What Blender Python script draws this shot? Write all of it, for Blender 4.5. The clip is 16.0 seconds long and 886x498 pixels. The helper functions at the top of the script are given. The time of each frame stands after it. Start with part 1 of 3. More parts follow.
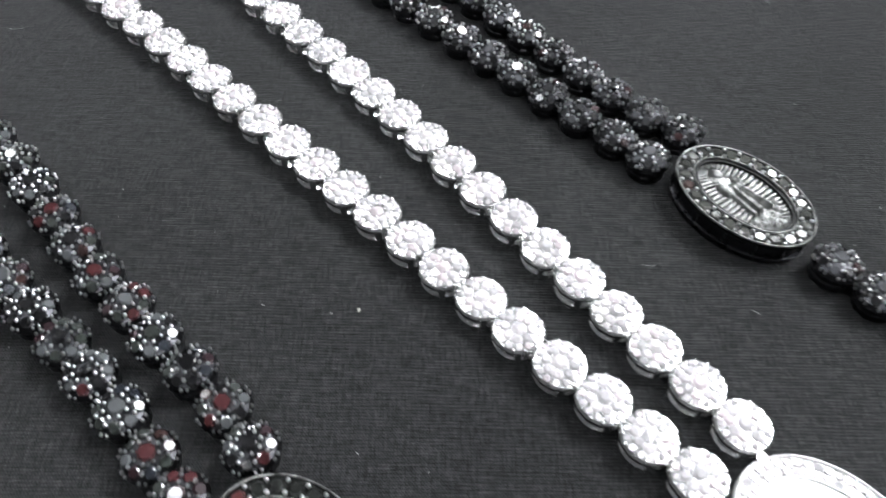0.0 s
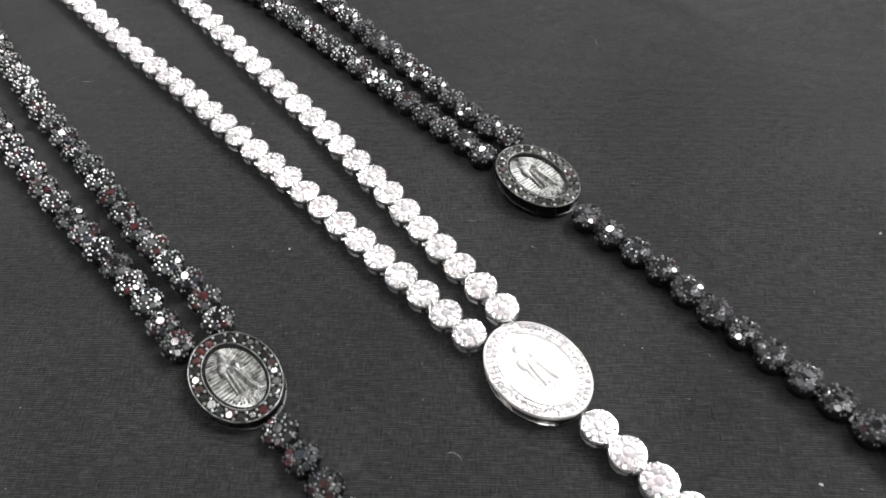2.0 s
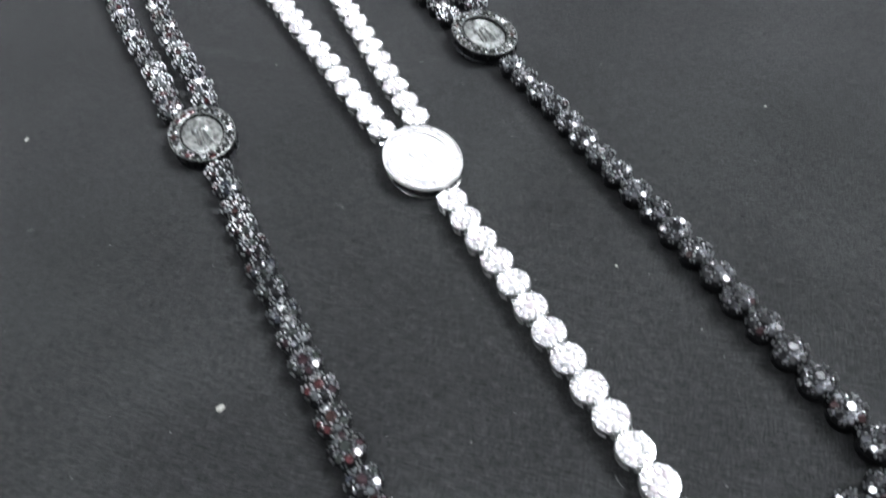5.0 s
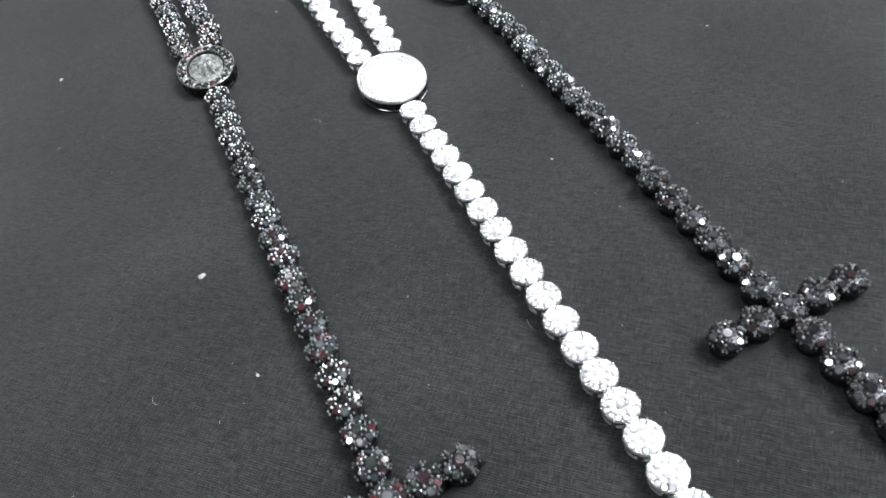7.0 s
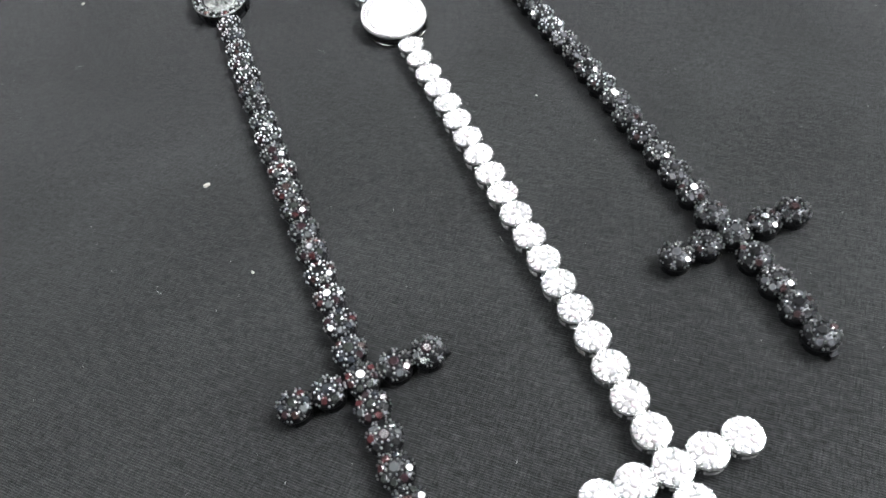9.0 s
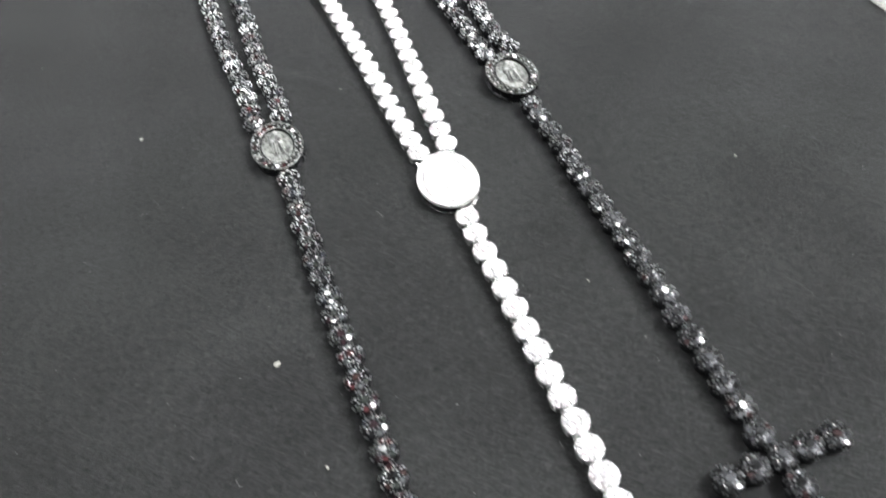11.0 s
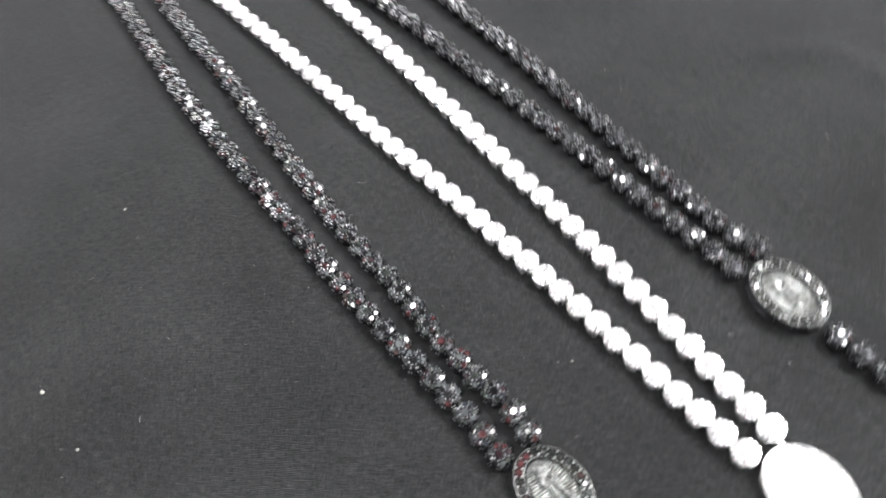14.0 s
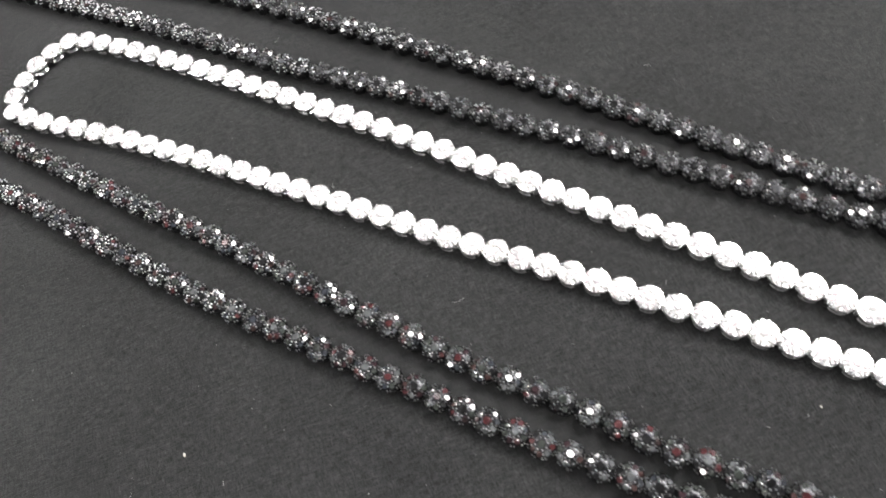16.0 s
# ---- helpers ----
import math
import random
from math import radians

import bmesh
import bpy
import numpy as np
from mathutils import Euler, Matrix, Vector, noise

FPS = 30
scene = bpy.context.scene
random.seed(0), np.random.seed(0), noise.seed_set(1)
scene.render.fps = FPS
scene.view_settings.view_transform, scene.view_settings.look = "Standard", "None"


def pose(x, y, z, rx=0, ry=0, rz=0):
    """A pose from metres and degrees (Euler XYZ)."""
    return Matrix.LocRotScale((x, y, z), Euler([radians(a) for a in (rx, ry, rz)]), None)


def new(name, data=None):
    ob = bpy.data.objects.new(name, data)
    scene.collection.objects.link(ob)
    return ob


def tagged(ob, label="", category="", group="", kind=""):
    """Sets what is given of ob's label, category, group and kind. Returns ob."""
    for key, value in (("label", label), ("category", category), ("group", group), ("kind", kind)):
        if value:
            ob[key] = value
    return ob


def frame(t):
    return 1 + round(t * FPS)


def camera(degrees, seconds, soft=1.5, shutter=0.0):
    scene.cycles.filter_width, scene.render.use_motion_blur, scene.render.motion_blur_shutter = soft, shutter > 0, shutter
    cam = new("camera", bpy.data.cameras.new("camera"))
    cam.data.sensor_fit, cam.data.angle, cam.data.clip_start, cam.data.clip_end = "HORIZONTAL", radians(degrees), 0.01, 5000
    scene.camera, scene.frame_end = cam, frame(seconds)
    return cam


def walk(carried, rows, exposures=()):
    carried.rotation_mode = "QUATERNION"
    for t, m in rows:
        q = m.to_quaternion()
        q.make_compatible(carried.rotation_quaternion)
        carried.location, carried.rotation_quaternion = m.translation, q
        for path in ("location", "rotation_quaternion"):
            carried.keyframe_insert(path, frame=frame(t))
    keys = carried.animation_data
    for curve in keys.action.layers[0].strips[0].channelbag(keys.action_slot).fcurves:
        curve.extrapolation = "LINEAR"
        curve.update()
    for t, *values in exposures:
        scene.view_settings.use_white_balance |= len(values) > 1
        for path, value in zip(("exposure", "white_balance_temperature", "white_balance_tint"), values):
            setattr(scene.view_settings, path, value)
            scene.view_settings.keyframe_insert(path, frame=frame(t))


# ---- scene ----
cam = camera(59.83, 16.0, soft=1.7, shutter=0.5)
# seconds, eye in metres, turn in degrees
PATH = [
    (0.0, 0.0403, 0.0268, 0.0884, 37.90, -1.58, 9.38),
    (0.5, 0.0498, 0.0174, 0.0936, 38.23, -2.35, 10.04),
    (1.0, 0.0611, 0.0073, 0.1051, 39.02, -1.71, 11.63),
    (1.5, 0.0677, -0.0056, 0.1243, 38.28, -0.42, 10.87),
    (2.0, 0.0831, -0.0172, 0.1345, 38.90, 2.31, 11.32),
    (2.5, 0.0931, -0.0241, 0.1408, 39.56, 3.62, 13.12),
    (3.0, 0.1058, -0.0328, 0.1440, 40.14, 4.80, 16.71),
    (3.5, 0.1233, -0.0402, 0.1431, 40.21, 5.32, 20.77),
    (4.0, 0.1393, -0.0477, 0.1429, 40.60, 5.84, 23.78),
    (4.5, 0.1426, -0.0528, 0.1407, 40.70, 5.49, 24.83),
    (5.0, 0.1553, -0.0570, 0.1281, 40.61, 5.11, 25.73),
    (5.2, 0.1597, -0.0592, 0.1222, 41.48, 4.98, 26.22),
    (7.3, 0.1975, -0.0787, 0.1247, 41.71, 9.66, 28.95),
    (7.5, 0.1997, -0.0800, 0.1276, 41.65, 10.12, 28.95),
    (8.0, 0.2047, -0.0867, 0.1278, 41.26, 10.22, 29.66),
    (8.2, 0.2075, -0.0900, 0.1255, 40.97, 9.73, 30.18),
    (10.3, 0.2083, -0.0797, 0.1461, 38.95, 5.68, 32.04),
    (10.5, 0.2019, -0.0770, 0.1534, 39.13, 5.82, 31.96),
    (11.0, 0.1808, -0.0695, 0.1689, 39.05, 5.99, 32.04),
    (11.5, 0.1555, -0.0624, 0.1822, 39.48, 5.45, 31.82),
    (12.0, 0.1290, -0.0519, 0.1957, 39.69, 3.89, 30.77),
    (12.5, 0.1028, -0.0388, 0.1998, 38.63, 4.37, 29.53),
    (13.0, 0.0772, -0.0291, 0.2008, 37.33, 4.67, 26.84),
    (13.5, 0.0577, -0.0158, 0.2004, 36.24, 5.44, 23.32),
    (13.8, 0.0442, -0.0051, 0.2011, 34.46, 6.91, 19.58),
    (14.0, 0.0361, 0.0004, 0.1948, 31.72, 8.33, 14.37),
    (14.2, 0.0288, 0.0062, 0.1916, 27.67, 10.95, 6.74),
    (14.5, 0.0271, 0.0149, 0.1905, 24.76, 14.08, -2.14),
    (14.7, 0.0177, 0.0194, 0.1885, 24.76, 13.15, -6.00),
    (15.0, 0.0085, 0.0298, 0.1895, 23.57, 14.99, -10.46),
    (15.5, -0.0154, 0.0418, 0.1895, 23.62, 14.35, -13.29),
    (16.0, -0.0432, 0.0507, 0.1880, 25.85, 9.60, -11.90),
]
walk(cam, [(t, pose(x, y, z, rx, ry, rz)) for t, x, y, z, rx, ry, rz in PATH],
     exposures=[(0.0, -0.22, 6200, 10), (1.5, -0.28, 6600, 11), (3.5, -0.28, 6580, 11), (5.0, -0.08, 6050, 9), (8.0, 0.14, 6150, 8), (10.5, 0.16, 6400, 8), (12.5, 0.29, 6450, 10), (14.5, 0.31, 6450, 11), (16.0, 0.2, 6680, 11)])

# ---- world and light: a closed room with unseen ceiling lights ----
world = bpy.data.worlds.new("world")
scene.world = world
world.use_nodes = True
world.node_tree.nodes["Background"].inputs[0].default_value = (0.5, 0.55, 0.6, 1)
world.node_tree.nodes["Background"].inputs[1].default_value = 0.05
PANEL_GLOW = 31.0
PANEL_COLOUR = (1.0, 1.0, 1.0, 1)
# All unseen: four broad lights set the shadows, six small ones add glints.
# x, y, half width
PANELS = [(0.95, 0.7, 0.3), (0.95, 1.4, 0.3), (1.6, 0.7, 0.3), (1.6, 1.4, 0.3), (0.25, 2.1, 0.17), (-1.15, 1.6, 0.17), (-0.9, -0.1, 0.17), (-1.5, 0.7, 0.17), (0.1, -0.9, 0.17), (-0.35, 1.05, 0.12)]
CEILING_Z = 1.75
FLOOR_Z = -0.76
CLOTH_Z = -0.0007


# ---- materials ----
def material(name, colour=(0.5, 0.5, 0.5), rough=0.5, metal=0.0, ior=1.5):
    m = bpy.data.materials.new(name)
    m.use_nodes = True
    b = m.node_tree.nodes["Principled BSDF"]
    b.inputs["Base Color"].default_value = (*colour, 1)
    b.inputs["Roughness"].default_value = rough
    b.inputs["Metallic"].default_value = metal
    b.inputs["IOR"].default_value = ior
    return m, m.node_tree, b


def node(tree, kind, **values):
    n = tree.nodes.new(kind)
    for k, v in values.items():
        n.inputs[k].default_value = v
    return n


def ramp(tree, stops, constant=False):
    r = tree.nodes.new("ShaderNodeValToRGB")
    if constant:
        r.color_ramp.interpolation = "CONSTANT"
    while len(r.color_ramp.elements) < len(stops):
        r.color_ramp.elements.new(0.5)
    for e, (p, c) in zip(r.color_ramp.elements, stops):
        e.position, e.color = p, (*c, 1)
    return r


def maths(tree, op, a, b=None):
    n = tree.nodes.new("ShaderNodeMath")
    n.operation = op
    for i, v in enumerate((a, b)):
        if v is None:
            continue
        if isinstance(v, (int, float)):
            n.inputs[i].default_value = v
        else:
            tree.links.new(v, n.inputs[i])
    return n.outputs[0]


def piece_random(tree):
    """A number for each stone, for single stones and for those joined in a cluster."""
    a = tree.nodes.new("ShaderNodeObjectInfo").outputs["Random"]
    b = tree.nodes.new("ShaderNodeNewGeometry").outputs["Random Per Island"]
    return maths(tree, "FRACT", maths(tree, "ADD", a, maths(tree, "MULTIPLY", b, 7.31)))


def noisy(tree, b, scale, low, high, bump=0.0, depth=0.00005, into="Roughness"):
    """Two scales of noise that drive the gloss, and a fine relief."""
    tex = tree.nodes.new("ShaderNodeTexCoord")
    n1 = node(tree, "ShaderNodeTexNoise", Scale=scale, Detail=4.0)
    n2 = node(tree, "ShaderNodeTexNoise", Scale=scale * 6, Detail=2.0)
    for n in (n1, n2):
        tree.links.new(tex.outputs["Object"], n.inputs["Vector"])
    mix = maths(tree, "ADD", maths(tree, "MULTIPLY", n1.outputs["Fac"], 0.65), maths(tree, "MULTIPLY", n2.outputs["Fac"], 0.35))
    mr = node(tree, "ShaderNodeMapRange")
    mr.inputs["From Min"].default_value, mr.inputs["From Max"].default_value = 0.3, 0.7
    mr.inputs["To Min"].default_value, mr.inputs["To Max"].default_value = low, high
    tree.links.new(mix, mr.inputs["Value"])
    tree.links.new(mr.outputs[0], b.inputs[into])
    if bump:
        bm_ = node(tree, "ShaderNodeBump", Strength=bump, Distance=depth)
        tree.links.new(mix, bm_.inputs["Height"])
        tree.links.new(bm_.outputs[0], b.inputs["Normal"])


def patina(tree, b, dark, bright):
    """Blackened spots and rubbed metal between them."""
    tex = tree.nodes.new("ShaderNodeTexCoord")
    n = node(tree, "ShaderNodeTexNoise", Scale=620.0, Detail=3.0, Roughness=0.6)
    tree.links.new(tex.outputs["Object"], n.inputs["Vector"])
    r = ramp(tree, [(0.36, dark), (0.58, bright)])
    tree.links.new(n.outputs["Fac"], r.inputs[0])
    tree.links.new(r.outputs[0], b.inputs["Base Color"])


def black_stone(name, stops):
    m, t, b = material(name, rough=0.06, ior=1.9)
    r = ramp(t, stops, True)
    rnd = piece_random(t)
    t.links.new(rnd, r.inputs[0])
    t.links.new(r.outputs[0], b.inputs["Base Color"])
    rr = node(t, "ShaderNodeMapRange")
    rr.inputs["To Min"].default_value, rr.inputs["To Max"].default_value = 0.03, 0.16
    t.links.new(maths(t, "FRACT", maths(t, "MULTIPLY", rnd, 13.7)), rr.inputs["Value"])
    t.links.new(rr.outputs[0], b.inputs["Roughness"])
    return m


# Grey, bluish and pale stops stand in for reflections and glints on the stones.
STONE_RED = black_stone("dark_red_black_stone", [(0.0, (0.008, 0.008, 0.009)), (0.22, (0.03, 0.034, 0.031)), (0.42, (0.056, 0.017, 0.019)), (0.53, (0.038, 0.021, 0.02)),
                                                 (0.6, (0.026, 0.014, 0.017)), (0.7, (0.024, 0.027, 0.034)), (0.82, (0.085, 0.09, 0.093))])
STONE_BLACK = black_stone("black_stone", [(0.0, (0.012, 0.012, 0.013)), (0.36, (0.03, 0.03, 0.032)), (0.72, (0.034, 0.019, 0.02)), (0.82, (0.075, 0.076, 0.082))])
RIM_RED = black_stone("sheen_grey_red_rim_stone", [(0.0, (0.015, 0.016, 0.015)), (0.3, (0.045, 0.047, 0.044)), (0.48, (0.065, 0.023, 0.024)), (0.68, (0.08, 0.084, 0.08)), (0.78, (0.04, 0.024, 0.023)), (0.88, (0.32, 0.32, 0.31))])
RIM_SHEEN = black_stone("sheen_grey_rim_stone", [(0.0, (0.03, 0.031, 0.028)), (0.3, (0.07, 0.072, 0.065)), (0.6, (0.11, 0.112, 0.105)), (0.88, (0.06, 0.042, 0.038))])

STONE_WHITE, t_, b_ = material("clear_white_stone", (0.86, 0.87, 0.88), 0.2, 0.34, 2.0)
rnd_ = piece_random(t_)
r_ = ramp(t_, [(0.0, (0.61, 0.595, 0.605)), (0.2, (0.76, 0.735, 0.745)), (0.5, (0.835, 0.81, 0.815)), (0.8, (0.79, 0.715, 0.735))], True)
t_.links.new(rnd_, r_.inputs[0])
t_.links.new(r_.outputs[0], b_.inputs["Base Color"])

GUNMETAL, t_, b_ = material("blackened_metal", (0.04, 0.04, 0.043), 0.3, 1.0)
noisy(t_, b_, 900.0, 0.2, 0.42, 0.25)
PRONG, t_, b_ = material("bright_gunmetal", (0.62, 0.625, 0.63), 0.3, 1.0)
noisy(t_, b_, 900.0, 0.25, 0.45)
DULL_METAL, t_, b_ = material("dull_gunmetal", (0.022, 0.0225, 0.022), 0.4, 1.0)
noisy(t_, b_, 900.0, 0.3, 0.5, 0.2)
# Silver darkened to stand in for the shade inside the medal's open gallery.
SIDE_SILVER, t_, b_ = material("gallery_shade_silver", (0.17, 0.168, 0.165), 0.2, 1.0)
noisy(t_, b_, 500.0, 0.15, 0.3)
BRIGHT_PEWTER, t_, b_ = material("worn_pewter", (0.46, 0.48, 0.45), 0.42, 1.0)
noisy(t_, b_, 700.0, 0.3, 0.52, 0.35)
patina(t_, b_, (0.16, 0.163, 0.157), (0.56, 0.57, 0.553))
DARK_PEWTER, t_, b_ = material("dark_pewter", (0.3, 0.31, 0.3), 0.42, 1.0)
noisy(t_, b_, 700.0, 0.32, 0.55, 0.35)
patina(t_, b_, (0.15, 0.152, 0.147), (0.37, 0.377, 0.366))
SILVER, t_, b_ = material("polished_silver", (0.88, 0.88, 0.87), 0.25, 1.0)
noisy(t_, b_, 800.0, 0.12, 0.3, 0.15)
SILVER_SATIN, t_, b_ = material("satin_silver", (0.82, 0.81, 0.8), 0.4, 0.75)
noisy(t_, b_, 800.0, 0.35, 0.55, 0.2)


def cloth_material():
    """Black plain weave: uneven ribs one way, finer threads across, dark gaps, worn patches and fuzz."""
    m, t, b = material("black_cloth", (0.02, 0.02, 0.021), 0.9)
    b.inputs["Sheen Weight"].default_value = 0.13
    b.inputs["Sheen Roughness"].default_value = 0.45
    b.inputs["Specular IOR Level"].default_value = 0.25
    tex = t.nodes.new("ShaderNodeTexCoord")
    turn = t.nodes.new("ShaderNodeMapping")
    turn.inputs["Rotation"].default_value = (0, 0, -math.radians(9))
    t.links.new(tex.outputs["Object"], turn.inputs["Vector"])
    drift = node(t, "ShaderNodeTexNoise", Scale=130.0, Detail=3.0)
    t.links.new(turn.outputs[0], drift.inputs["Vector"])
    wobble = t.nodes.new("ShaderNodeVectorMath")
    wobble.operation = "MULTIPLY_ADD"
    wobble.inputs[1].default_value = (0.0005, 0.0004, 0)
    t.links.new(drift.outputs["Color"], wobble.inputs[0])
    t.links.new(turn.outputs[0], wobble.inputs[2])
    xyz = t.nodes.new("ShaderNodeSeparateXYZ")
    t.links.new(wobble.outputs[0], xyz.inputs[0])
    rib = maths(t, "SINE", maths(t, "MULTIPLY", xyz.outputs["Y"], 2 * math.pi / 0.00046))
    across = maths(t, "SINE", maths(t, "MULTIPLY", xyz.outputs["X"], 2 * math.pi / 0.00039))
    threads = []
    for sx, sy in ((300.0, 2600.0), (2600.0, 420.0), (55.0, 900.0)):
        stretch = t.nodes.new("ShaderNodeMapping")
        stretch.inputs["Scale"].default_value = (sx, sy, 1.0)
        t.links.new(wobble.outputs[0], stretch.inputs["Vector"])
        n = node(t, "ShaderNodeTexNoise", Scale=1.0, Detail=2.0)
        t.links.new(stretch.outputs[0], n.inputs["Vector"])
        threads.append(maths(t, "SUBTRACT", n.outputs["Fac"], 0.5))
    weave = maths(t, "ADD", maths(t, "MULTIPLY", rib, 0.10), maths(t, "MULTIPLY", maths(t, "MULTIPLY", rib, across), 0.11))
    for fac, weight in zip(threads, (0.55, 0.5, 0.06)):
        weave = maths(t, "ADD", weave, maths(t, "MULTIPLY", fac, weight))
    fuzz = node(t, "ShaderNodeTexNoise", Scale=2600.0, Detail=3.0, Roughness=0.7)
    patch = node(t, "ShaderNodeTexNoise", Scale=24.0, Detail=4.0)
    for n in (fuzz, patch):
        t.links.new(tex.outputs["Object"], n.inputs["Vector"])
    mix = maths(t, "ADD", maths(t, "MULTIPLY", weave, 0.62), maths(t, "MULTIPLY", fuzz.outputs["Fac"], 0.3))
    mix = maths(t, "ADD", mix, maths(t, "MULTIPLY", patch.outputs["Fac"], 0.2))
    r = ramp(t, [(0.11, (0.002, 0.002, 0.0023)), (0.24, (0.0135, 0.0138, 0.0143)), (0.43, (0.047, 0.048, 0.0485))])
    t.links.new(mix, r.inputs[0])
    t.links.new(r.outputs[0], b.inputs["Base Color"])
    h = maths(t, "ADD", weave, maths(t, "MULTIPLY", fuzz.outputs["Fac"], 0.5))
    bump = node(t, "ShaderNodeBump", Strength=1.0, Distance=0.0002)
    t.links.new(h, bump.inputs["Height"])
    t.links.new(bump.outputs[0], b.inputs["Normal"])
    return m


CLOTH = cloth_material()
# Walls and ceiling are unseen, kept dark for deeper shadows and dimmer reflections.
PLASTER, t_, b_ = material("plaster", (0.17, 0.17, 0.17), 0.9)
noisy(t_, b_, 6.0, 0.8, 0.95, 0.1, 0.002)
CEILING_PAINT, t_, b_ = material("ceiling_paint", (0.25, 0.25, 0.25), 0.95)
noisy(t_, b_, 6.0, 0.85, 1.0, 0.1, 0.002)
FLOOR_TILE, t_, b_ = material("grey_floor", (0.3, 0.3, 0.29), 0.5)
noisy(t_, b_, 9.0, 0.35, 0.6)
WOOD, t_, b_ = material("brown_wood", (0.22, 0.13, 0.07), 0.45)
noisy(t_, b_, 14.0, 0.35, 0.6, 0.15, 0.0005)
CRUMB, t_, b_ = material("cream_crumb", (0.4, 0.39, 0.35), 0.8)
noisy(t_, b_, 1500.0, 0.7, 0.95, 0.5, 0.0001)
LINT, t_, b_ = material("grey_lint", (0.33, 0.33, 0.33), 0.95)
DARK_LINT, t_, b_ = material("black_lint", (0.012, 0.012, 0.013), 0.9)
PLASTIC, t_, b_ = material("milky_plastic_film", (0.74, 0.73, 0.69), 0.16)
b_.inputs["Alpha"].default_value = 0.17
noisy(t_, b_, 160.0, 0.1, 0.35, 0.5, 0.0006)
METAL_WHITE, t_, b_ = material("white_enamel", (0.8, 0.8, 0.8), 0.4)
GLOW = bpy.data.materials.new("lamp_diffuser")
GLOW.use_nodes = True
b_ = GLOW.node_tree.nodes["Principled BSDF"]
b_.inputs["Base Color"].default_value = (0.8, 0.8, 0.8, 1)
b_.inputs["Emission Color"].default_value = PANEL_COLOUR
b_.inputs["Emission Strength"].default_value = PANEL_GLOW


# ---- mesh helpers ----
def mesh_of(bm, name, mat, smooth=False):
    bmesh.ops.recalc_face_normals(bm, faces=bm.faces)
    me = bpy.data.meshes.new(name)
    bm.to_mesh(me)
    bm.free()
    me.materials.append(mat)
    if smooth:
        me.shade_smooth()
    return me


def put(name, mesh, parent=None, m=None, label="", kind=""):
    ob = new(name, mesh)
    if parent is not None:
        ob.parent = parent
    if m is not None:
        ob.matrix_basis = m
    return tagged(ob, label=label, kind=kind)


def part(name, bm, mat, parent, label="", smooth=False, m=None, kind=""):
    return put(name, mesh_of(bm, name, mat, smooth), parent, m, label, kind)


def box(bm, lo, hi):
    vs = [bm.verts.new((x, y, z)) for x in (lo[0], hi[0]) for y in (lo[1], hi[1]) for z in (lo[2], hi[2])]
    for f in ((0, 1, 3, 2), (4, 6, 7, 5), (0, 4, 5, 1), (2, 3, 7, 6), (0, 2, 6, 4), (1, 5, 7, 3)):
        bm.faces.new([vs[i] for i in f])


def lathe(bm, profile, n, sx=1.0, sy=1.0, wave=None, close=False):
    """Turns a profile of (radius, height) round z; sx, sy stretch it to an ellipse. wave(angle, i) scales a ring's radius."""
    rings = []
    for i, (r, z) in enumerate(profile):
        if r < 1e-9:
            rings.append([bm.verts.new((0, 0, z))])
            continue
        ring = []
        for k in range(n):
            a = 2 * math.pi * k / n
            s = wave(a, i) if wave else 1.0
            ring.append(bm.verts.new((r * sx * s * math.cos(a), r * sy * s * math.sin(a), z)))
        rings.append(ring)
    steps = list(zip(rings, rings[1:]))
    if close:
        steps.append((rings[-1], rings[0]))
    for p, q in steps:
        for k in range(n):
            j = (k + 1) % n
            if len(p) == 1:
                bm.faces.new((p[0], q[k], q[j]))
            elif len(q) == 1:
                bm.faces.new((p[k], p[j], q[0]))
            else:
                bm.faces.new((p[k], p[j], q[j], q[k]))


def oval_band(bm, a, b, profile, n):
    """A closed band round an ellipse; profile holds (outward offset, height)."""
    rings = []
    for off, z in profile:
        rings.append([bm.verts.new(((a + off) * math.cos(2 * math.pi * k / n), (b + off) * math.sin(2 * math.pi * k / n), z)) for k in range(n)])
    for p, q in zip(rings, rings[1:] + rings[:1]):
        for k in range(n):
            j = (k + 1) % n
            bm.faces.new((p[k], p[j], q[j], q[k]))


def stone(bm, r, m=Matrix(), sides=8, table=0.58, crown=0.42, turn=0.0):
    """A round cut stone: flat table, a crown of triangles, a girdle and the start of the cone below."""
    def ring(rad, z, shift):
        return [bm.verts.new(m @ Vector((rad * math.cos(turn + 2 * math.pi * (k + shift) / sides), rad * math.sin(turn + 2 * math.pi * (k + shift) / sides), z))) for k in range(sides)]
    top, mid, low = ring(r * table, r * crown, 0), ring(r, 0, 0.5), ring(r * 0.75, -r * 0.35, 0.5)
    bm.faces.new(top)
    for k in range(sides):
        j = (k + 1) % sides
        bm.faces.new((top[k], mid[k], top[j]))
        bm.faces.new((top[j], mid[k], mid[j]))
        bm.faces.new((mid[k], low[k], low[j], mid[j]))
    bm.faces.new(low[::-1])


def bud(bm, r, place, flat=1.0):
    """A small rounded prong tip."""
    bmesh.ops.create_icosphere(bm, subdivisions=1, radius=r, matrix=Matrix.Translation(place) @ Matrix.Diagonal((1, 1, flat, 1)))


def stone_mesh(name, r, mat, **kw):
    bm = bmesh.new()
    stone(bm, r, **kw)
    return mesh_of(bm, name, mat)


def petal_pose(ring, z, angle, tilt):
    return Matrix.Rotation(angle, 4, "Z") @ Matrix.Translation((ring, 0, z)) @ Matrix.Rotation(tilt, 4, "Y")


# ---- bead kinds ----
class BeadKind:
    pass


